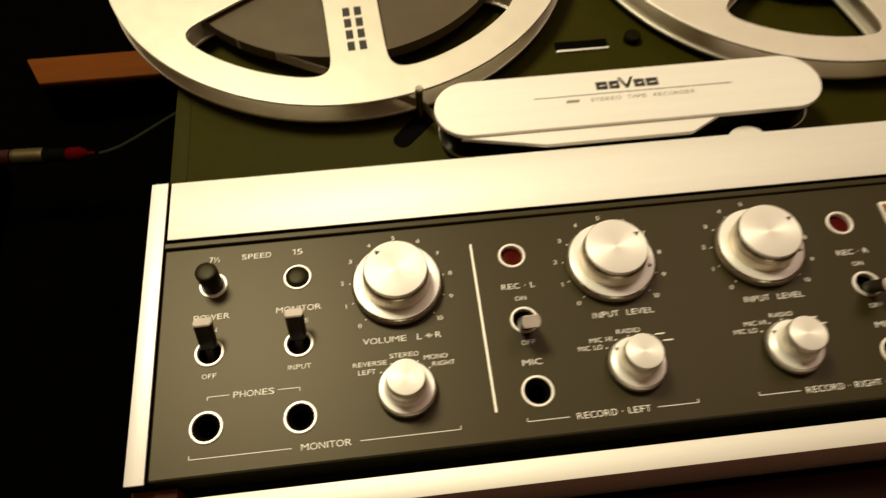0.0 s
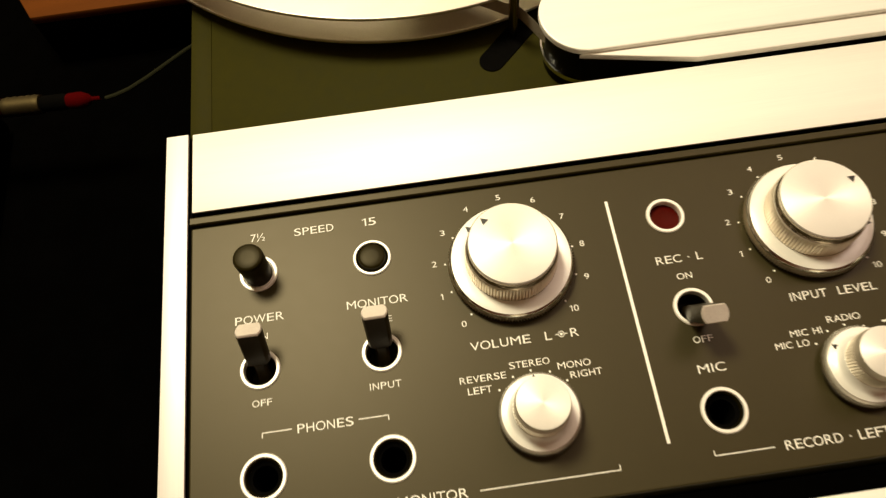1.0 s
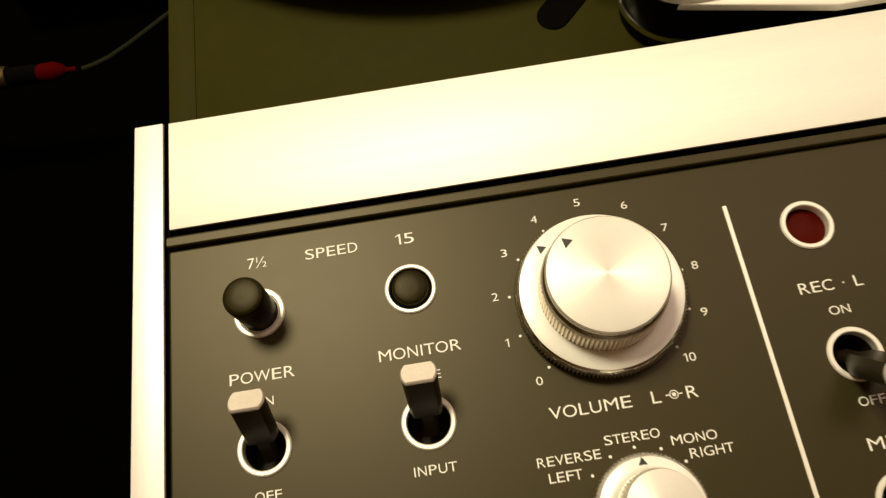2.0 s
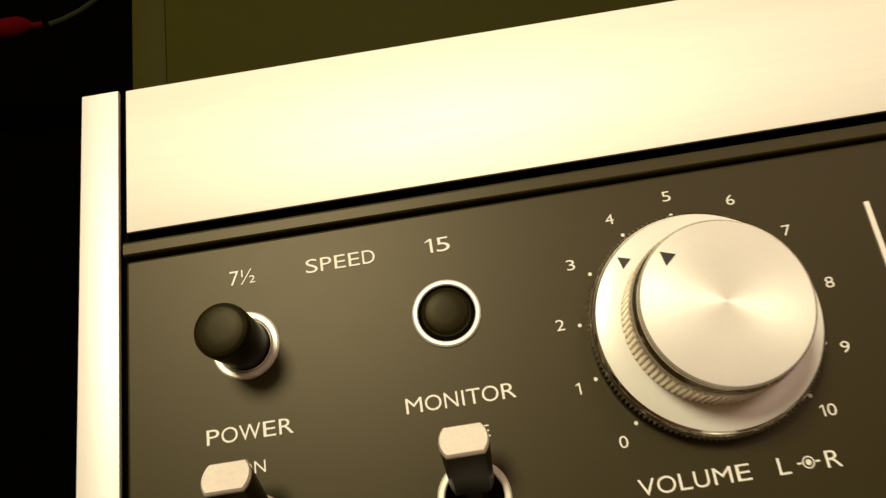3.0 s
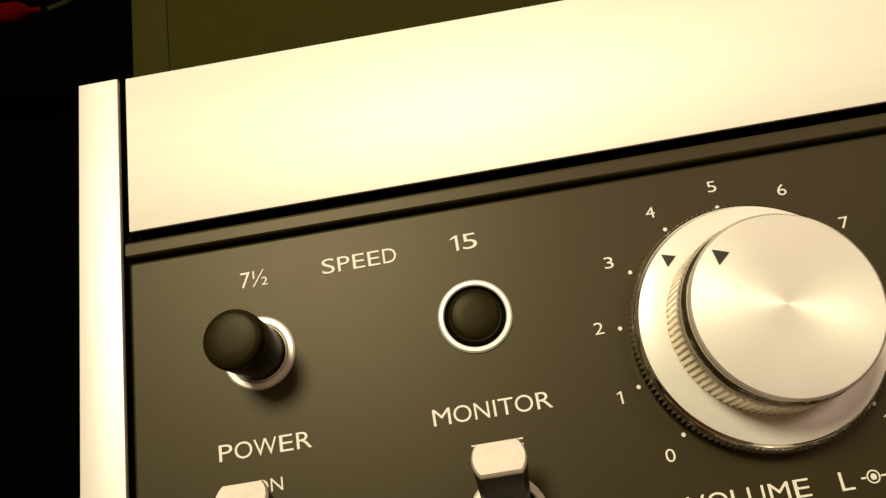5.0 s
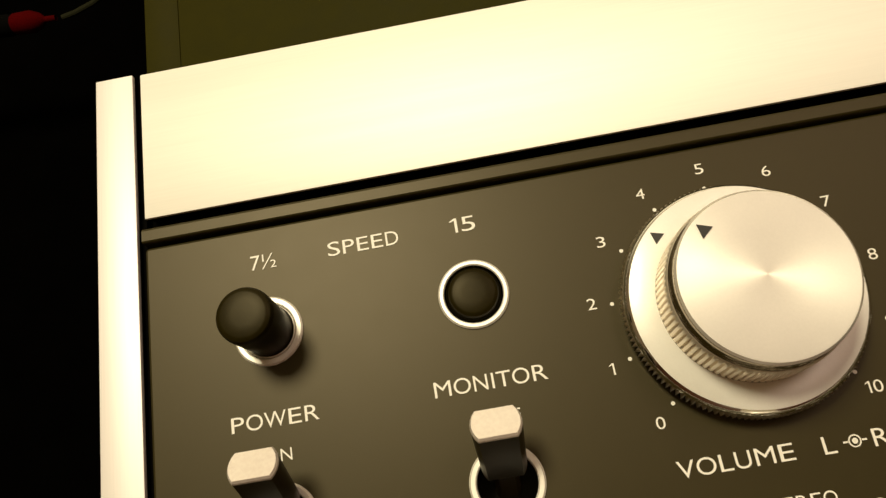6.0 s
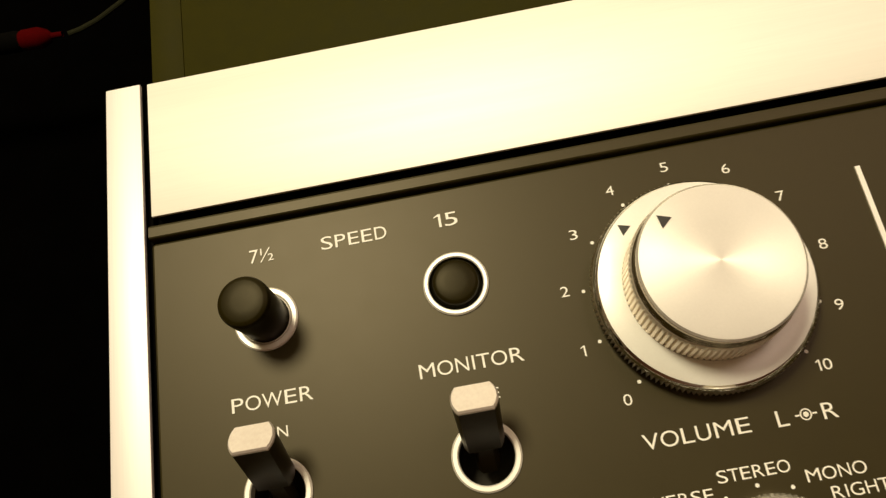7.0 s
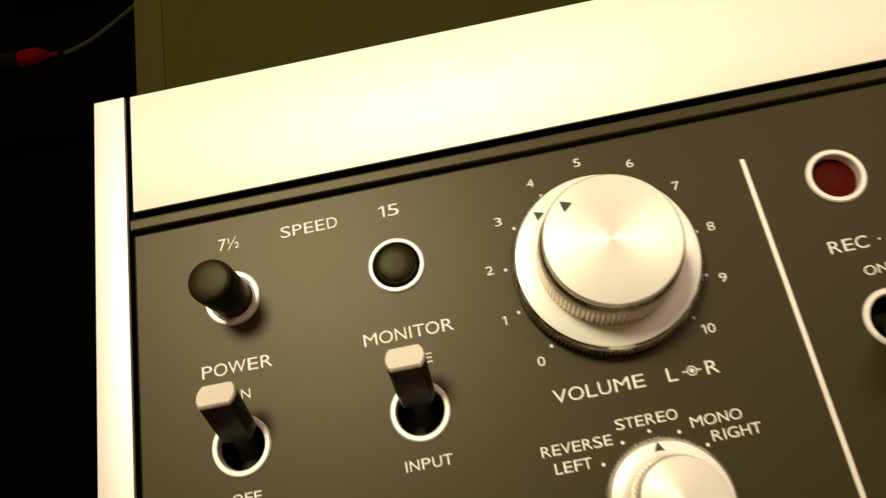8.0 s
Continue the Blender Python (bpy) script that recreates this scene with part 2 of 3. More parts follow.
def words(text, u, v, width, height, parent, mat=None, w=0.00012, name="printed_label", weight=-0.002):
    """Lettering centred on (u, v), width by height metres."""
    pen, pieces = 0.0, []
    for ch in text:
        if ch == " ":
            pen += 0.40
            continue
        bm, x0, x1, y0, y1 = glyph(ch, weight)
        if ch in SET:
            left, right, step = (q / 1000 for q in SET[ch])
            wide = (right - left) / (x1 - x0)
        elif ch in "1I·":        # stems and dots keep their own width
            left, step, wide = 0.09, 0.09 + (x1 - x0) + 0.09, 1.0
        else:
            left, step, wide = 0.04, 0.556, 0.48 / (x1 - x0)
        bm.transform(Matrix.Translation((pen + left, 0, 0)) @ Matrix.Diagonal((wide, 1, 1, 1)) @ Matrix.Translation((-x0, 0, 0)))
        pieces.append((bm, y0, y1))
        pen += step
    whole = bmesh.new()
    for bm, _, _ in pieces:
        tmp = bpy.data.meshes.new("letter")
        bm.to_mesh(tmp)
        bm.free()
        whole.from_mesh(tmp)
        bpy.data.meshes.remove(tmp)
    xs = [p.co.x for p in whole.verts]
    x0, x1, y0, y1 = min(xs), max(xs), min(q[1] for q in pieces), max(q[2] for q in pieces)
    sv = height / (y1 - y0)
    su = width / (x1 - x0) if width else sv * 1.12
    whole.transform(FACE @ Matrix.Translation((u, v, w)) @ Matrix.Diagonal((su, sv, 1, 1)) @ Matrix.Translation((-(x0 + x1) / 2, -(y0 + y1) / 2, 0)))
    mesh = bpy.data.meshes.new(name)
    whole.to_mesh(mesh)
    whole.free()
    return link(name, mesh, mat or PRINT, parent, smooth=0)


def bar(u0, v0, u1, v1, parent, mat=None, w=0.00012, name="printed_line"):
    bm = bmesh.new()
    vs = [bm.verts.new(FACE @ Vector((u, v, w))) for u, v in ((u0, v0), (u1, v0), (u1, v1), (u0, v1))]
    bm.faces.new(vs)
    return part(name, bm, mat or PRINT, parent, smooth=0)


def poly(loop, w, mat, parent, name):
    bm = bmesh.new()
    bm.faces.new([bm.verts.new(FACE @ Vector((u, v, w))) for u, v in loop])
    return part(name, bm, mat, parent, smooth=0)


def tube(points, r, n=10):
    """A round cord along points in the world."""
    bm = bmesh.new()
    rings = []
    pts = [Vector(p) for p in points]
    for i, p in enumerate(pts):
        d = (pts[min(i + 1, len(pts) - 1)] - pts[max(i - 1, 0)]).normalized()
        q = d.to_track_quat("Z", "Y").to_matrix()
        rings.append([bm.verts.new(p + q @ Vector((r * math.cos(a), r * math.sin(a), 0))) for a in [2 * math.pi * k / n for k in range(n)]])
    for a, b in zip(rings, rings[1:]):
        for i in range(n):
            bm.faces.new((a[i], a[(i + 1) % n], b[(i + 1) % n], b[i]))
    bm.faces.new(rings[0])
    bm.faces.new(rings[-1])
    return bm


def fallen(ob):
    """Lets a long part drop a little towards its far end."""
    ob.data.transform(Matrix(((1, 0, 0, 0), (0, 1, 0, 0), (DROP, 0, 1, 0), (0, 0, 0, 1))))
    return ob


def slab(name, lo, hi, mat, label, category, bevel=0.0, parent=None, kind="structure"):
    bm = bmesh.new()
    lo, hi = Vector(lo), Vector(hi)
    bmesh.ops.create_cube(bm, size=1, matrix=Matrix.Translation((lo + hi) / 2) @ Matrix.Diagonal((*(hi - lo), 1)))
    if bevel:
        bmesh.ops.bevel(bm, geom=bm.edges[:], offset=bevel, segments=2, affect="EDGES", profile=0.5)
    ob = part(name, bm, mat, parent)
    if parent is None:
        tagged(ob, label, category, kind=kind)
    return ob


# ---- the room: unseen ceiling and side walls are added, toned to set bounce light ----
slab("floor", (-1.7, -1.8, -0.82), (1.7, 0.212, -0.76), FLOOR, "reddish brown wooden floor of the room", "floor")
slab("ceiling", (-1.7, -1.8, 1.6), (1.7, 0.212, 1.66), CEILING, "unseen cream ceiling, added to bounce light into the room", "ceiling")
# the back wall's colour is blackened to stand for its lack of light
slab("wall_north", (-1.7, 0.212, -0.76), (1.7, 0.27, 1.6), UNLIT_BLACK, "wall behind the tape recorder, coloured near-black for the unlit background", "wall")
slab("wall_south", (-1.7, -1.86, -0.76), (1.7, -1.8, 1.6), DIM, "unseen plain room wall, dulled to cut the bounce light", "wall")
slab("wall_west", (-1.76, -1.8, -0.76), (-1.7, 0.212, 1.6), DIM, "unseen plain room wall, dulled to cut the bounce light", "wall")
slab("wall_east", (1.7, -1.8, -0.76), (1.76, 0.212, 1.6), PLASTER, "unseen dull rose room wall", "wall")

# sideboard that carries the recorder
side = thing("sideboard", 0.1, 0.16, -0.76, "dark red mahogany sideboard under the tape recorder", "sideboard")
slab("top", (-0.75, 0.028, 0.002), (0.85, 0.208, 0.024), WOOD, "", "", 0.002, side)
slab("body", (-0.73, 0.040, -0.757), (0.83, 0.208, 0.0019), WOOD, "", "", 0.002, side)
slab("door_leaf", (-0.71, 0.032, -0.70), (0.045, 0.0398, -0.008), WOOD, "", "", 0.0015, side)
slab("door_leaf", (0.055, 0.032, -0.70), (0.81, 0.0398, -0.008), WOOD, "", "", 0.0015, side)

# wall shelf behind: front edge lit from the room, board blackened as its shaded underside
shelf = thing("wall_shelf", -0.10, 0.19, 0.414, "wooden wall shelf with a reddish brown front edge, board blackened for shade", "shelf")
for piece, mat, y0, y1 in (("front_edge", OAK, 0.1650, 0.1720), ("board", UNLIT_BLACK, 0.1722, 0.2118)):
    bm = bmesh.new()
    ends = [[bm.verts.new((x, y, z)) for x, z in ((-0.170, 0.4140), (-0.0105, 0.4140), (-0.0105, 0.4420), (-0.184, 0.4420))] for y in (y0, y1)]
    for i in range(4):
        bm.faces.new((ends[0][i], ends[0][(i + 1) % 4], ends[1][(i + 1) % 4], ends[1][i]))
    bm.faces.new(ends[0])
    bm.faces.new(ends[1])
    bmesh.ops.bevel(bm, geom=bm.edges[:], offset=0.0012, segments=2, affect="EDGES", profile=0.5)
    part(piece, bm, mat, shelf)

# ---- the tape recorder ----
DROP = -0.0042                    # fall of the band along the panel
X0, X1 = -0.0008, 0.4318          # control panel
PB, PT = 0.0440, 0.1432           # its lower and upper edge
rec = thing("tape_recorder", 0.215, 0.11, 0.024, "anthracite and aluminium reel-to-reel tape recorder on a sideboard", "tape recorder")
slab("case", (-0.0095, 0.033, 0.0275), (0.4405, 0.207, 0.440), BLACK, "", "", 0.002, rec)
for fx in (0.03, 0.40):
    for fy in (0.06, 0.18):
        part("foot", lathe([(0, 0), (0.009, 0), (0.010, 0.0042), (0, 0.0042)], 0, 0, 24, Matrix.Translation((fx, fy, 0.0239))), BLACK, rec)
box("bottom_trim", -0.0094, 0.0270, 0.4404, 0.0362, -0.0329, 0.0006, BRUSHED, rec, "brushed aluminium bottom trim", 0.0003)

for fx in (-0.0092, 0.4230):
    box("wooden_cheek", fx, 0.0364, fx + 0.0172, 0.0428, -0.0325, -0.0080, CHEEK, rec, "reddish wooden end block", 0.0003)

# holes of the control panel
JACKS = [(0.020, 0.0623), (0.056, 0.0623), (0.149, 0.0622), (0.297, 0.0622)]
SWITCHES = [(0.020, 0.0932, 1), (0.056, 0.0932, 1), (0.149, 0.0932, -1), (0.297, 0.0932, -1)]
BUTTONS = [(0.0205, 0.1240, 0.0130), (0.056, 0.1240, 0.0016)]
LIGHTS = [(0.1486, 0.1240), (0.297, 0.1240)]
holes = [circle(u, v, 0.0056) for u, v in JACKS] + [circle(q[0], q[1], 0.0050) for q in SWITCHES + BUTTONS + LIGHTS]
meter_hole = rect(0.3185, 0.066, 0.372, 0.132, 0.001)
outline = [(u, v + 0.5 * DROP * u if v > 0.14 else v) for u, v in rect(X0, PB, X1, PT, 0.0008)]
panel = plate("control_panel", [outline] + holes + [meter_hole], -0.0022, 0.0, PANEL, rec,
              "anthracite control panel with cream lettering", 0.0005)
box("panel_body", X0 + 0.0002, PB + 0.0004, X1 - 0.0002, PT - 0.0022, -0.0328, -0.016, BLACK, rec)
# black block that stands for the shade under the panel
box("recess_shade", 0.0084, 0.0360, 0.4226, 0.0438, -0.0326, -0.0200, SHADOW, rec)
box("panel_underside", X0 + 0.0002, PB + 0.0002, X1 - 0.0002, PB + 0.002, -0.0162, -0.0024, BLACK, rec)

# lip, groove blackened for shade, aluminium band and side strips over shade-black blocks
bm = bmesh.new()
prof = [(0.1438, -0.0030), (0.1438, 0.0006), (0.14395, 0.0010), (0.1442, 0.0012), (0.1461, 0.0012), (0.1465, 0.0010), (0.1467, 0.0005), (0.1467, -0.0030)]
ends = [[bm.verts.new(FACE @ Vector((u, v, w))) for v, w in prof] for u in (X0, X1)]
for i in range(len(prof)):
    j = (i + 1) % len(prof)
    bm.faces.new((ends[0][i], ends[0][j], ends[1][j], ends[1][i]))
bm.faces.new(ends[0])
bm.faces.new(ends[1])
fallen(part("panel_lip", bm, PANEL, rec, smooth=12))
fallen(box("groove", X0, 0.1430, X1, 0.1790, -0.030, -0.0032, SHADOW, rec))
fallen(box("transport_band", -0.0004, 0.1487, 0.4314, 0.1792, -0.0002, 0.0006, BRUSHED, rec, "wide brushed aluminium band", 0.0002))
fallen(box("band_edge_shade", 0.0000, 0.1493, 0.4310, 0.1789, -0.0030, -0.0003, SHADOW, rec))
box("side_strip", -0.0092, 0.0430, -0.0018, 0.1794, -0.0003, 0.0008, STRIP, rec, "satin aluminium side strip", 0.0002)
box("strip_edge_shade", -0.0091, 0.0433, -0.0024, 0.1791, -0.030, -0.0004, SHADOW, rec)
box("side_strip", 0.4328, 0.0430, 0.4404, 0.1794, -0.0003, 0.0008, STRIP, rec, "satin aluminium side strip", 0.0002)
box("strip_edge_shade", 0.4334, 0.0433, 0.4401, 0.1791, -0.030, -0.0004, SHADOW, rec)

# black strip painted for the shade in the gap beside the panel
box("joint_shade", -0.00178, 0.0440, -0.00082, 0.1790, -0.030, -0.0012, SHADOW, rec)

# deck plate and its narrow edge moulding
box("deck_plate", -0.0004, 0.1700, 0.4328, 0.440, -0.0329, -0.0200, DECK, rec, "dark olive grey deck plate", 0.00012)
box("deck_edge", -0.0085, 0.1815, -0.0005, 0.440, -0.0329, -0.0200, DECK, rec, "", 0.00012)
box("deck_edge", 0.4332, 0.1815, 0.4408, 0.440, -0.0329, -0.0200, DECK, rec, "", 0.0002)


def ring(u, v, r0, r1, name="trim_ring"):
    return part(name, lathe([(r0, -0.0018), (r0, 0.0004), (r0 + 0.0002, 0.0006), (r1 - 0.0003, 0.0006), (r1, 0.0003), (r1, -0.0002), (r0, -0.0018)], u, v, 56),
                RINGPAINT, rec, "cream painted trim ring")


for u, v in JACKS:
    r = ring(u, v, 0.0054, 0.0066, "jack_socket")
    # socket depth is coloured shade-black
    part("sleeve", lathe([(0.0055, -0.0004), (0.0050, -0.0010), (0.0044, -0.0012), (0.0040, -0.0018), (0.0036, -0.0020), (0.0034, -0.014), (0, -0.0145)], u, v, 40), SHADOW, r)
    part("contact_rim", lathe([(0.0054, -0.0006), (0.0050, -0.0002), (0.0047, -0.0006), (0.0046, -0.0020)], u, v, 40), BLACK, r)


def lever(u, v, way):
    """A flat toggle paddle leaning up (way 1) or down (-1) with a pale end."""
    r = ring(u, v, 0.0048, 0.0060, "toggle_switch")
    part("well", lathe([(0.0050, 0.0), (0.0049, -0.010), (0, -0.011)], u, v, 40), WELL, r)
    tilt = 27.0 if way > 0 else -22.0
    m = FACE @ Matrix.Translation((u, v, -0.004)) @ Matrix.Rotation(radians(-tilt), 4, "X")
    length = 0.0181 if way > 0 else 0.0208


    def rod(rows, name, mat, label):
        """A round rod with two flats: rows of radius, half thickness, height."""
        bm = bmesh.new()
        rings = []
        for r0, flat_at, w in rows:
            a0 = math.asin(min(1.0, flat_at / r0))
            an = [-a0 + 2 * a0 * i / 7 for i in range(8)]
            loop = [(r0 * math.cos(a), r0 * math.sin(a)) for a in an] + [(-r0 * math.cos(a), -r0 * math.sin(a)) for a in an]
            rings.append([bm.verts.new((x, y, w)) for x, y in loop])
        for p, q in zip(rings, rings[1:]):
            for i in range(16):
                bm.faces.new((p[i], p[(i + 1) % 16], q[(i + 1) % 16], q[i]))
        bm.faces.new(rings[0])
        bm.faces.new(rings[-1])
        bm.transform(m)
        part(name, bm, mat, r, label, 30)

    rod([(0.0021, 0.0017, -0.002), (0.0021, 0.0017, 0.0050), (0.0036, 0.0024, 0.0062), (0.00385, 0.00255, length - 0.0005)], "paddle", LEVER, "black lever with two flats")
    rod([(0.00385, 0.00255, length - 0.0005), (0.00385, 0.00255, length - 0.0001), (0.0036, 0.0023, length + 0.0003)], "lever_end", LEVER_END, "pale satin end face")


for u, v, way in SWITCHES:
    lever(u, v, way)

for u, v, h in BUTTONS:
    r = ring(u, v, 0.0048 if h > 0.005 else 0.0050, 0.0060, "push_button")
    # shade inside the button well is put into its black colour
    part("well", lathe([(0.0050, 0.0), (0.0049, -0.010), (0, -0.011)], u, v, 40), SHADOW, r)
    part("bushing", lathe([(0.0047, -0.004), (0.00465, 0.0003), (0.0045, 0.0005), (0.0044, 0.0003), (0.0044, -0.004)], u, v, 40), RINGPAINT if h > 0.005 else BLACK, r)
    f = 1.05 if h > 0.005 else 1.0          # the raised button is a touch stouter, with a tighter edge
    part("plunger", lathe([(0.0042, -0.009), (0.00425, 0.0), (0.0043, min(0.0012, h - 0.0014)), (0.0044 * f, h - 0.0015), (0.00433 * f, h - 0.0008), (0.0041 * f, h - 0.0003), (0.00375 * f, h - 0.0001),
                           (0.0034 * f, h), (0.0018, h + 0.0001), (0, h + 0.0001)], u, v, 48), BUTTON, r, "black round push button")

for u, v in LIGHTS:
    r = ring(u, v, 0.0048, 0.0060, "record_light")
    part("lens", lathe([(0.0049, -0.0021), (0.0047, -0.0019), (0.003, -0.0016), (0, -0.0015)], u, v, 40), LENS_RED, r, "dark red translucent lens")
    part("lens_wall", lathe([(0.00495, -0.0021), (0.00490, -0.0021), (0.00482, 0.0001), (0.00487, 0.0001)], u, v, 40), LENS_WALL, r, "bright red inner wall")

# level meter
r = box("level_meter", 0.319, 0.0665, 0.3715, 0.1315, -0.010, -0.006, METER, rec, "orange backed level meter")
plate("meter_frame", [rect(0.3180, 0.0655, 0.3725, 0.1325, 0.001), rect(0.3192, 0.0667, 0.3713, 0.1313, 0.001)], -0.006, 0.0008, RINGPAINT, r)


def triangle(u, v, w, r, an, size, parent, mat=None):
    """A small marker that points outwards from the axis."""
    cu, cv = u + r * math.sin(radians(an)), v + r * math.cos(radians(an))
    pts = [(cu + size * math.sin(radians(an + k)), cv + size * math.cos(radians(an + k))) for k in (0, 120, 240)]
    poly(pts, w, mat or INK, parent, "pointer_mark")


def big_knob(u, v, top_an, ring_an):
    base = part("level_knob", lathe([(0.0170, 0.0004), (0.0178, 0.0006), (0.0181, 0.0010), (0.0181, 0.0036), (0.0178, 0.0050), (0.0139, 0.0050), (0.0130, 0.0051)], u, v, 96), TURNED, rec,
                "large double aluminium level knob", 25)
    part("toothed_rim", lathe([(0.0180, 0.0006), (0.0188, 0.0008, 0.0006), (0.0191, 0.0012, 0.0011), (0.0191, 0.0033, 0.0011), (0.0189, 0.0037, 0.0008), (0.0186, 0.0038), (0.0180, 0.0038)], u, v, 264),
         KNURL, base, "toothed aluminium rim", 20)
    part("knob_cap", lathe([(0.0134, 0.0050), (0.0139, 0.0053, 0.0003), (0.0139, 0.0058, 0.0006), (0.01385, 0.0078, 0.0007), (0.0138, 0.0098, 0.0007),
                            (0.01372, 0.0114, 0.0006), (0.0136, 0.0119, 0.0001), (0.0134, 0.0123), (0.0130, 0.0126)], u, v, 360, None, 4), KNURL, base, "straight fluted aluminium cap", 20)
    part("cap_collar", lathe([(0.01345, 0.0121), (0.0132, 0.0126), (0.01285, 0.0134), (0.0128, 0.0146), (0.0129, 0.0151), (0.0130, 0.0154)], u, v, 96), COLLAR, base, "polished neck under the cap face")
    part("ring_edge", lathe([(0.0187, 0.0036), (0.0188, 0.0039), (0.0187, 0.0043), (0.0184, 0.0048), (0.0180, 0.00512), (0.0177, 0.00512)], u, v, 96), CHROME, base, "polished chamfer")
    part("cap_edge", lathe([(0.0130, 0.0154), (0.01305, 0.0156), (0.0127, 0.0159)], u, v, 96), TURNED, base)
    centred(part("cap_face", lathe([(0.0127, 0.0159), (0.0125, 0.0160), (0.006, 0.01595), (0.0004, 0.0159), (0, 0.0159)], u, v, 96), SPUN, base, "spun aluminium face"), u, v)
    centred(part("ring_face", lathe([(0.0180, 0.00512), (0.0179, 0.00518), (0.0140, 0.00518), (0.0139, 0.00512)], u, v, 96), RINGMETAL, base), u, v)
    triangle(u, v, 0.01610, 0.0107, top_an, 0.0014, base)
    triangle(u, v, 0.00526, 0.0161, ring_an, 0.0013, base)


def small_knob(u, v, an):
    def wide(*rows):
        return [(1.03 * q[0], *q[1:]) for q in rows]
    base = part("selector_knob", lathe(wide((0.0100, 0.0004), (0.0105, 0.0008), (0.0111, 0.0011, 0.0004), (0.0115, 0.0015, 0.0007), (0.0115, 0.0034, 0.0007), (0.0112, 0.0039, 0.0003),
                                        (0.0109, 0.0042), (0.0107, 0.0046), (0.0104, 0.0048), (0.0080, 0.0048)), u, v, 160), TURNED, rec, "small aluminium selector knob", 25)
    centred(part("ring_face", lathe(wide((0.0104, 0.00482), (0.0102, 0.00488), (0.0090, 0.0049), (0.0083, 0.0053), (0.0078, 0.0061), (0.0076, 0.0072), (0.0075, 0.0080), (0.0070, 0.0080)), u, v, 64),
                 RINGMETAL, base, "hollow-turned ring face"), u, v)
    part("knob_cap", lathe(wide((0.0074, 0.0078), (0.0075, 0.0082, 0.0003), (0.0075, 0.0130, 0.0003, 2), (0.0073, 0.0134), (0.0072, 0.0150), (0.0070, 0.0160)), u, v, 112),
         KNURL, base, "knurled aluminium cap", 25)
    centred(part("cap_face", lathe(wide((0.0070, 0.0160), (0.0067, 0.0162), (0.0003, 0.0160), (0, 0.0160)), u, v, 64), SPUN, base, "spun aluminium face"), u, v)
    triangle(u, v, 0.0050, 0.0096, an, 0.0011, base)


KNOBS = [(0.0980, 0.1150, -41, -44), (0.1900, 0.1150, 62, 108), (0.2560, 0.1150, 62, 108)]
for u, v, a, b in KNOBS:
    big_knob(u, v, a, b)
SELECTORS = [(0.0980, 0.0681, 0), (0.1900, 0.0681, -50), (0.2550, 0.0681, -50)]
for u, v, a in SELECTORS:
    small_knob(u, v, a)

# ---- lettering on the control panel ----
for u, v, _, _ in KNOBS:
    for i in range(11):
        an = radians(-135 + 27 * i)
        poly(circle(u + 0.0201 * math.sin(an), v + 0.0201 * math.cos(an), 0.00034, 12), 0.00012, PRINT, panel, "scale_dot")
        du = 0.0004 if i in (1, 2) else -0.0005 if i > 6 else 0.0
        words(str(i), u + du + 0.0238 * math.sin(an), v + 0.0238 * math.cos(an), 0, 0.0019, panel, name="scale_number")
for u, v, _ in SELECTORS:
    for k in (-48, -24, 0, 24, 48):
        poly(circle(u + 0.0132 * math.sin(radians(k)), v + 0.0132 * math.cos(radians(k)), 0.00034, 12), 0.00012, PRINT, panel, "scale_dot")

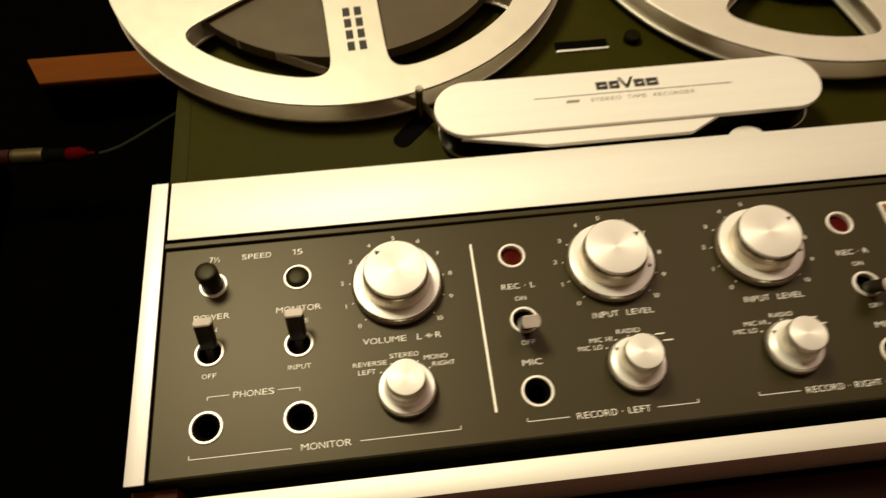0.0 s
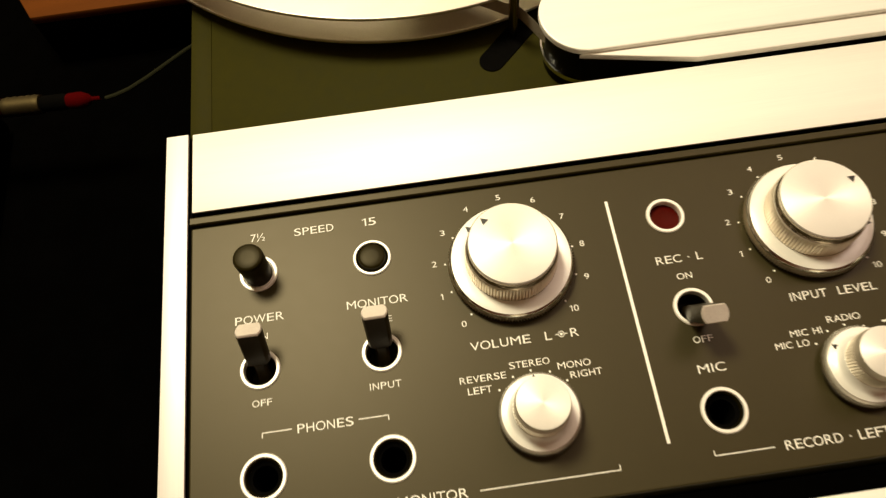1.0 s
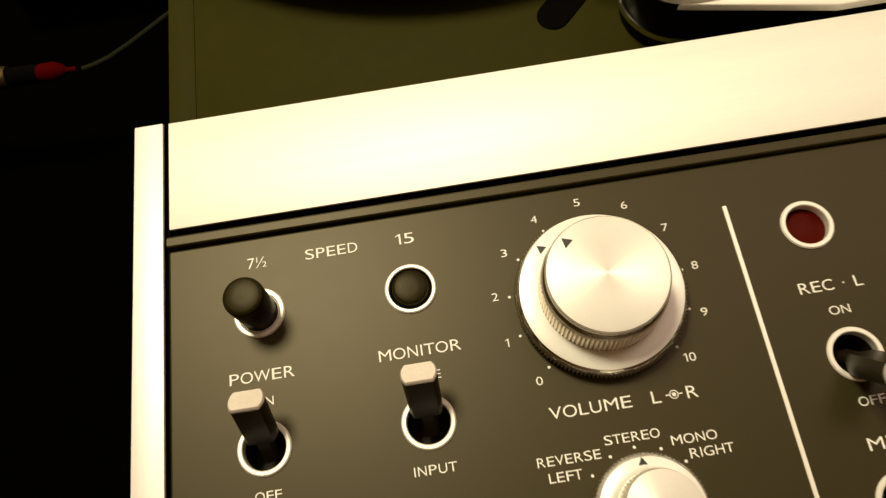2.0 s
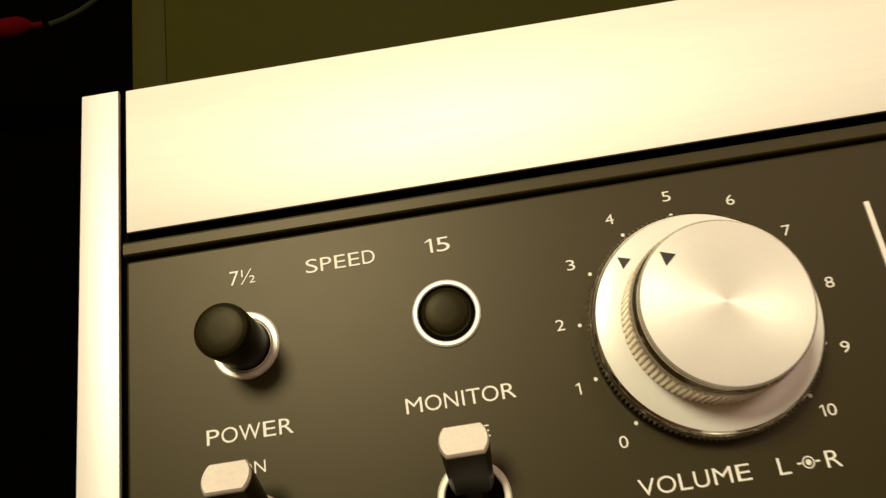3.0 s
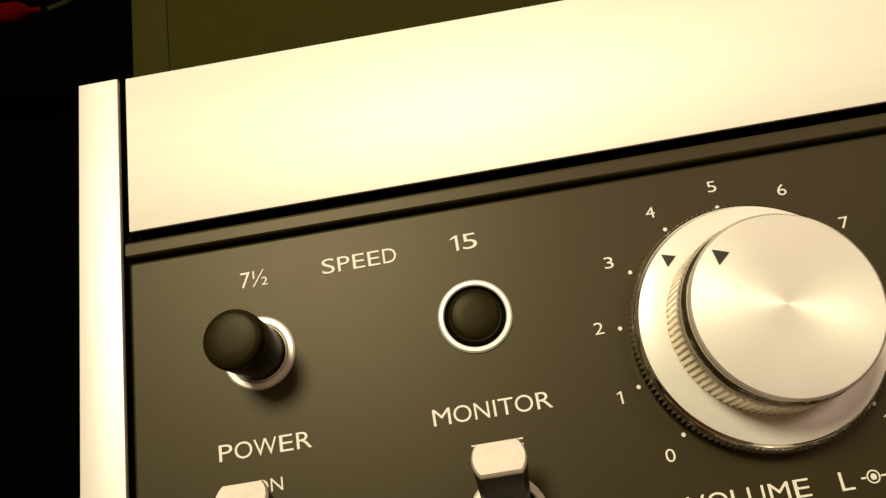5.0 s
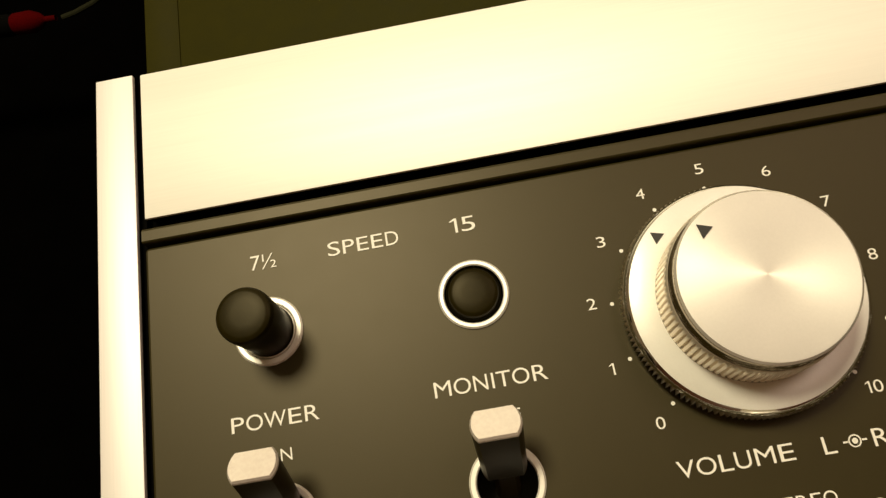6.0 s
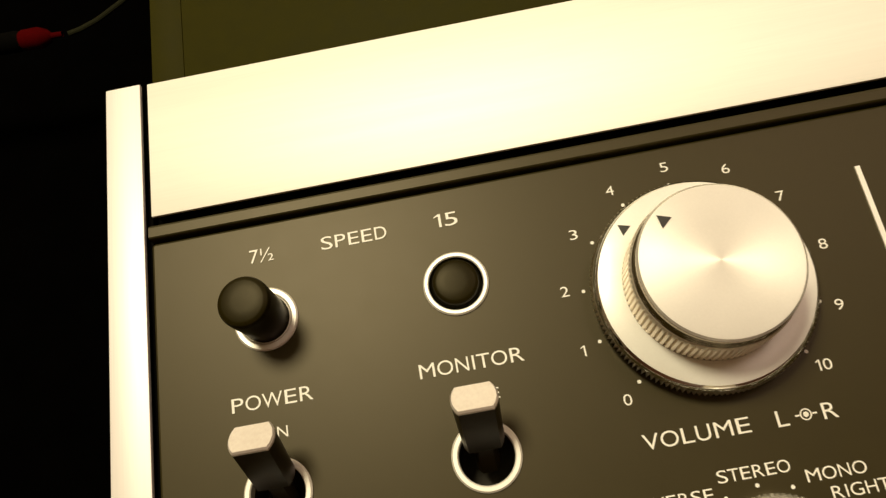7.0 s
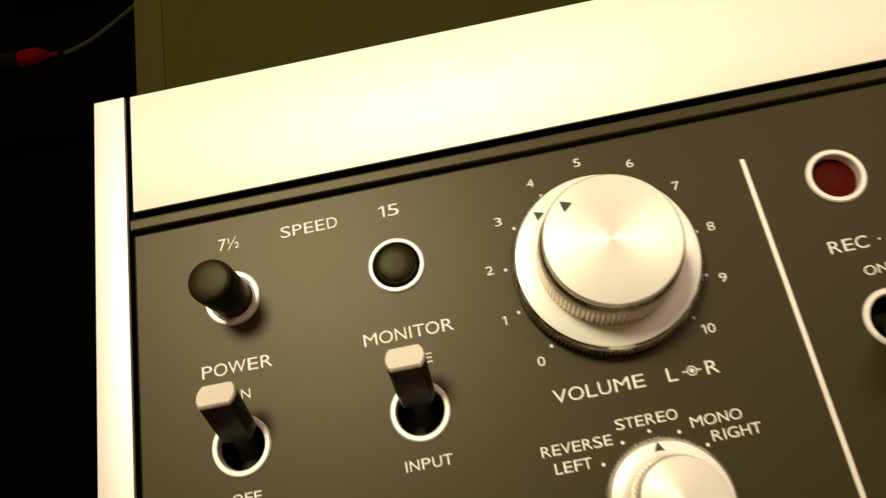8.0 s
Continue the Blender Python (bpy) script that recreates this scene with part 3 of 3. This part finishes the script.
for text, u, v, width, height in (
        ("7½", 0.0206, 0.1366, 0.0046, 0.0028), ("SPEED", 0.0385, 0.1366, 0.0126, 0.0026), ("15", 0.0562, 0.1367, 0.0044, 0.0027),
        ("POWER", 0.0203, 0.1092, 0.0148, 0.0026), ("ON", 0.0203, 0.1033, 0.0046, 0.0020), ("OFF", 0.0203, 0.0832, 0.0058, 0.0020),
        ("MONITOR", 0.0562, 0.1092, 0.0186, 0.0026), ("TAPE", 0.0561, 0.1033, 0.0080, 0.0019), ("INPUT", 0.0561, 0.0832, 0.0092, 0.0020),
        ("VOLUME", 0.0908, 0.0908, 0.0178, 0.0026), ("L", 0.1050, 0.0908, 0.0019, 0.0026), ("R", 0.1128, 0.0908, 0.0024, 0.0026),
        ("STEREO", 0.0980, 0.0835, 0.0118, 0.0020), ("REVERSE", 0.0841, 0.0811, 0.0135, 0.0020), ("LEFT", 0.0827, 0.0777, 0.0070, 0.0020),
        ("MONO", 0.1107, 0.0814, 0.0096, 0.0020), ("RIGHT", 0.1136, 0.0783, 0.0092, 0.0020),
        ("PHONES", 0.0380, 0.0743, 0.0160, 0.0026), ("MONITOR", 0.0656, 0.0505, 0.0192, 0.0026),
        ("REC · L", 0.1490, 0.1092, 0.0142, 0.0026), ("ON", 0.1490, 0.1033, 0.0046, 0.0020), ("OFF", 0.1490, 0.0832, 0.0058, 0.0020), ("MIC", 0.1490, 0.0745, 0.0080, 0.0026),
        ("INPUT  LEVEL", 0.1905, 0.0918, 0.0258, 0.0026), ("MIC HI", 0.1785, 0.0808, 0.0092, 0.0020), ("MIC LO", 0.1735, 0.0777, 0.0098, 0.0020),
        ("RADIO", 0.1905, 0.0835, 0.0098, 0.0020), ("RECORD · LEFT", 0.1770, 0.0505, 0.0292, 0.0026),
        ("REC · R", 0.2970, 0.1092, 0.0142, 0.0026), ("ON", 0.2970, 0.1033, 0.0046, 0.0020), ("OFF", 0.2970, 0.0832, 0.0058, 0.0020), ("MIC", 0.2970, 0.0745, 0.0080, 0.0026),
        ("INPUT  LEVEL", 0.2555, 0.0918, 0.0258, 0.0026), ("MIC HI", 0.2435, 0.0808, 0.0092, 0.0020), ("MIC LO", 0.2385, 0.0777, 0.0098, 0.0020),
        ("RADIO", 0.2555, 0.0835, 0.0098, 0.0020), ("RECORD · RIGHT", 0.2700, 0.0505, 0.0310, 0.0026)):
    words(text, u, v, width, height, panel)
# lettering that cannot be made out stays plain bars
for u in (0.2040, 0.2690):
    bar(u - 0.0030, 0.0805, u + 0.0012, 0.0811, panel, name="plain_mark")
    bar(u - 0.0002, 0.0774, u + 0.0040, 0.0780, panel, name="plain_mark")
# balance symbol between L and R
poly(circle(0.1089, 0.0908, 0.00045, 16), 0.00012, PRINT, panel, "balance_symbol")
plate("balance_ring", [circle(0.1089, 0.0908, 0.00096, 32), circle(0.1089, 0.0908, 0.00076, 32)], 0.00002, 0.00012, PRINT, panel)
bar(0.1071, 0.09066, 0.10785, 0.09094, panel)
bar(0.10995, 0.09066, 0.1107, 0.09094, panel)
T = 0.00030
for u0, u1, v, tick in ((0.0200, 0.0285, 0.0745, -1), (0.0474, 0.0560, 0.0745, -1), (0.0140, 0.0525, 0.0505, 1), (0.0785, 0.1170, 0.0505, 1),
                        (0.1430, 0.1595, 0.0505, 1), (0.1945, 0.2108, 0.0505, 1), (0.2355, 0.2520, 0.0505, 1), (0.2875, 0.3030, 0.0505, 1)):
    bar(u0, v - T / 2, u1, v + T / 2, panel)
for u, v, tick in ((0.0200, 0.0745, -1), (0.0560, 0.0745, -1), (0.0140, 0.0505, 1), (0.1170, 0.0505, 1), (0.1430, 0.0505, 1), (0.2108, 0.0505, 1), (0.2355, 0.0505, 1),
                   (0.3030, 0.0505, 1)):
    bar(u - T / 2, min(v, v + tick * 0.0014), u + T / 2, max(v, v + tick * 0.0014), panel)
box("divider", 0.13105, 0.0555, 0.13195, 0.1318, -0.0002, 0.0003, RINGPAINT, rec, "thin cream dividing line")

# ---- head cover, guides and rollers on the deck ----
HC = -0.0200
cover = plate("head_cover", [rect(0.1237, 0.1876, 0.3161, 0.2213, 0.0168, 16)], 0.0026, 0.0055, BRUSHED, rec, "brushed aluminium head cover with black print", 0.0006)
plate("cover_housing", [rect(0.1272, 0.1894, 0.3130, 0.2196, 0.0150, 16)], HC, 0.0026, BLACK, cover, "glossy black housing")
plate("lower_cover", [[(0.1350, 0.1880), (0.1743, 0.1798), (0.2454, 0.1798), (0.2603, 0.1880)]], 0.0010, 0.0036, BRUSHED, cover, "brushed aluminium lower cover", 0.0004)
plate("lower_housing", [[(0.1323, 0.1938), (0.1452, 0.1860), (0.1755, 0.1812), (0.2477, 0.1812), (0.2639, 0.1938)]], HC, 0.0009, BLACK, cover)
plate("chrome_rim", [rect(0.1260, 0.1884, 0.3164, 0.2236, 0.0170, 16), rect(0.1266, 0.1890, 0.3158, 0.2230, 0.0165, 16)], -0.0150, -0.0130, CHROME, cover, "thin chrome rim")
# maker's mark as plain shapes, with the line below it
for m0, m1 in ((0.2044, 0.2101), (0.2109, 0.2160), (0.2235, 0.2288), (0.2296, 0.2355)):
    plate("maker_mark", [rect(m0, 0.2087, m1, 0.2136), rect(m0 + 0.0016, 0.2107, m1 - 0.0012, 0.2114)], 0.0054, 0.00562, INK, cover)
poly([(0.2158, 0.2154), (0.2172, 0.2154), (0.2196, 0.2106), (0.2223, 0.2154), (0.2237, 0.2154), (0.2203, 0.2085), (0.2189, 0.2085)], 0.00562, INK, cover, "maker_mark")
bar(0.1727, 0.2060, 0.2718, 0.2064, cover, INK, 0.00562)
words("STEREO  TAPE  RECORDER", 0.2260, 0.2027, 0.0520, 0.0022, cover, FAINT, 0.00562)
bar(0.1880, 0.2019, 0.1944, 0.2036, cover, FAINT, 0.00562, "plain_mark")
# tension lever with its pin; the slot's dark depth is a shade-black plate
arm = plate("lever_slot", [[(0.1079 + 0.0048 * math.cos(a), 0.2089 + 0.0048 * math.sin(a)) for a in [radians(136 + 180 * i / 12) for i in range(13)]]
                           + [(0.1229 + 0.0048 * math.cos(a), 0.2239 + 0.0048 * math.sin(a)) for a in [radians(-44 + 180 * i / 12) for i in range(13)]]],
            HC, HC + 0.0005, SHADOW, rec, "slot of the tape tension lever, its shaded depth a flat black plate")
part("guide_pin", lathe([(0.0019, HC), (0.0019, 0.0034), (0.0019, 0.0036)], 0.1178, 0.2200, 24), STEEL, arm, "steel guide pin, browned for its dark reflection")
part("pin_cap", lathe([(0.0019, 0.0035), (0.0022, 0.0038), (0.0022, 0.0048), (0.0018, 0.0055), (0, 0.0056)], 0.1178, 0.2200, 24), CHROME, arm, "bright chrome cap")
part("pinch_roller", lathe([(0.0105, HC), (0.0105, -0.0044), (0.0099, -0.0036), (0.003, -0.0035), (0, -0.0035)], 0.2742, 0.1757, 48), RINGPAINT, rec,
     "pale roller cap behind the band")
box("counter_slot", 0.1975, 0.2605, 0.2270, 0.2675, HC, HC + 0.0006, SHADOW, rec, "black tape counter window", 0.0002)
box("counter_sill", 0.1975, 0.2592, 0.2270, 0.2604, HC, HC + 0.0016, BRUSHED, rec, "", 0.0002)
part("reset_button", lathe([(0.0045, HC), (0.0045, HC + 0.004), (0.004, HC + 0.0045), (0, HC + 0.0045)], 0.2410, 0.2650, 24), BLACK, rec)


# ---- reels ----
def reel_window(u, v, a0, ri, ro, half):
    """One opening between two spokes, with rounded corners."""
    a0, a1 = radians(a0), radians(a0 + 60)

    def edge(a, sgn, r):
        q = math.sqrt(max(r * r - half * half, 1e-9))
        return (q * math.cos(a) - sgn * half * math.sin(a), q * math.sin(a) + sgn * half * math.cos(a))
    p0, p1, p2, p3 = edge(a0, 1, ri), edge(a0, 1, ro), edge(a1, -1, ro), edge(a1, -1, ri)
    pts = []

    def straight(p, q, n):
        pts.extend((p[0] + (q[0] - p[0]) * i / n, p[1] + (q[1] - p[1]) * i / n) for i in range(n))

    def arc(p, q, n):
        b0, b1 = math.atan2(p[1], p[0]), math.atan2(q[1], q[0])
        d = (b1 - b0 + math.pi) % (2 * math.pi) - math.pi
        r = math.hypot(*p)
        pts.extend((r * math.cos(b0 + d * i / n), r * math.sin(b0 + d * i / n)) for i in range(n))
    straight(p0, p1, 28)
    arc(p1, p2, 30)
    straight(p2, p3, 28)
    arc(p3, p0, 8)
    for _ in range(24):
        k = len(pts)
        pts = [tuple((pts[i - 1][c] + 2 * pts[i][c] + pts[(i + 1) % k][c]) / 4 for c in (0, 1)) for i in range(k)]
    return [(u + p[0], v + p[1]) for p in pts]


def reel(u, v, phase, pack, label):
    ob = thing("tape_reel", u, 0.0199, v, label, "tape reel", "reels on the recorder")
    spokes = [phase + 60 * k for k in range(6)]
    for w0, name in ((-0.0026, "front_flange"), (-0.0148, "rear_flange")):
        plate(name, [circle(u, v, 0.1347, 160)] + [reel_window(u, v, a, 0.048, 0.1175, 0.0146) for a in spokes] + [circle(u, v, 0.012, 40)],
              w0, w0 + 0.0017, REEL, ob, "satin aluminium reel flange", 0.0005)
    part("tape_pack", lathe([(0.0535, -0.0114), (pack, -0.0114), (pack, -0.0048), (0.0535, -0.0048)], u, v, 128), TAPE, ob, "brown wound recording tape")
    part("hub", lathe([(0.012, -0.0199), (0.030, -0.0199), (0.030, -0.0152), (0.053, -0.0130), (0.053, -0.0028), (0.047, 0.0006), (0.012, 0.0006)], u, v, 64), REEL, ob)
    # maker's mark along one spoke, as plain bars
    a = radians(phase)
    for r0, r1, s0, s1 in ((0.067, 0.0735, -5, 5), (0.0755, 0.082, -5, 5), (0.084, 0.0905, -5, 5), (0.0925, 0.099, -5, 5)):
        for t0, t1 in ((s0, -1.2), (1.2, s1)):
            pts = [(u + r * math.cos(a) - t * 0.001 * math.sin(a), v + r * math.sin(a) + t * 0.001 * math.cos(a)) for r, t in ((r0, t0), (r1, t0), (r1, t1), (r0, t1))]
            poly(pts, -0.00078, INK, ob, "maker_mark")
    return ob


reel(0.0834, 0.3541, 273.5, 0.0985, "silver metal tape reel partly filled with brown tape")
reel(0.3573, 0.3527, 224, 0.072, "silver metal take-up reel with little tape")

# tape running from the supply reel round the guide pin into the head cover
run = thing("recording_tape", 0.118, 0.004, 0.2055, "thin brown recording tape running off the reel, coloured pale for its sheen", "tape")
path_uv = [(0.0250, 0.2745), (0.1040, 0.2310), (0.1150, 0.2232), (0.1180, 0.2222), (0.1196, 0.2212), (0.1212, 0.2188), (0.1310, 0.2000)]
bm = bmesh.new()
edges = [[bm.verts.new(FACE @ Vector((u, v + dv, w))) for w, dv in ((-0.0112, 0), (-0.0050, 0), (-0.0050, 0.0001), (-0.0112, 0.0001))] for u, v in path_uv]
for p, q in zip(edges, edges[1:]):
    for i in range(4):
        bm.faces.new((p[i], p[(i + 1) % 4], q[(i + 1) % 4], q[i]))
bm.faces.new(edges[0])
bm.faces.new(edges[-1])
part("ribbon", bm, RIBBON, run)

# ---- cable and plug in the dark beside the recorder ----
unit = slab("amplifier_box", (-0.62, 0.10, 0.0245), (-0.20, 0.208, 0.36), UNLIT_BLACK, "black amplifier box on the sideboard", "amplifier", 0.003, None, "")
plug = thing("audio_cable", -0.2, 0.15, 0.335, "thin grey audio cable with brass and red plug", "cable")
turn = Matrix.Translation((-0.198, 0.15, 0.3300)) @ Matrix.Rotation(radians(92.5), 4, "Y")
part("plug_sleeve", lathe([(0, 0.0295), (0.0056, 0.030)] + [(0.0057 + 0.0005 * (i % 2), 0.031 + 0.002 * i) for i in range(11)] + [(0.0058, 0.0525), (0, 0.0530)], 0, 0, 32, turn),
     GOLD, plug, "ridged brass sleeve")
part("plug_barrel", lathe([(0, -0.024), (0.0054, -0.023), (0.0060, -0.018), (0.0058, 0.029), (0.0040, 0.0298)], 0, 0, 32, turn), WOOD, plug, "dark reddish barrel")
part("plug_body", lathe([(0.0040, 0.0525), (0.0048, 0.0540), (0.0050, 0.066), (0.0040, 0.0690)], 0, 0, 32, turn), SHADOW, plug)
part("plug_ring", lathe([(0.0036, 0.067), (0.0048, 0.0695), (0.0050, 0.077), (0.0034, 0.081), (0.0014, 0.0830), (0.0013, 0.088)], 0, 0, 32, turn), REDPLUG, plug, "red plastic grip")
pts = [(-0.107, 0.150, 0.3255), (-0.101, 0.150, 0.3268), (-0.093, 0.150, 0.3300), (-0.082, 0.150, 0.3370), (-0.060, 0.151, 0.3545), (-0.038, 0.155, 0.3735), (-0.020, 0.165, 0.393), (-0.0098, 0.170, 0.398)]
part("cord", tube(pts, 0.0013), CABLE, plug)
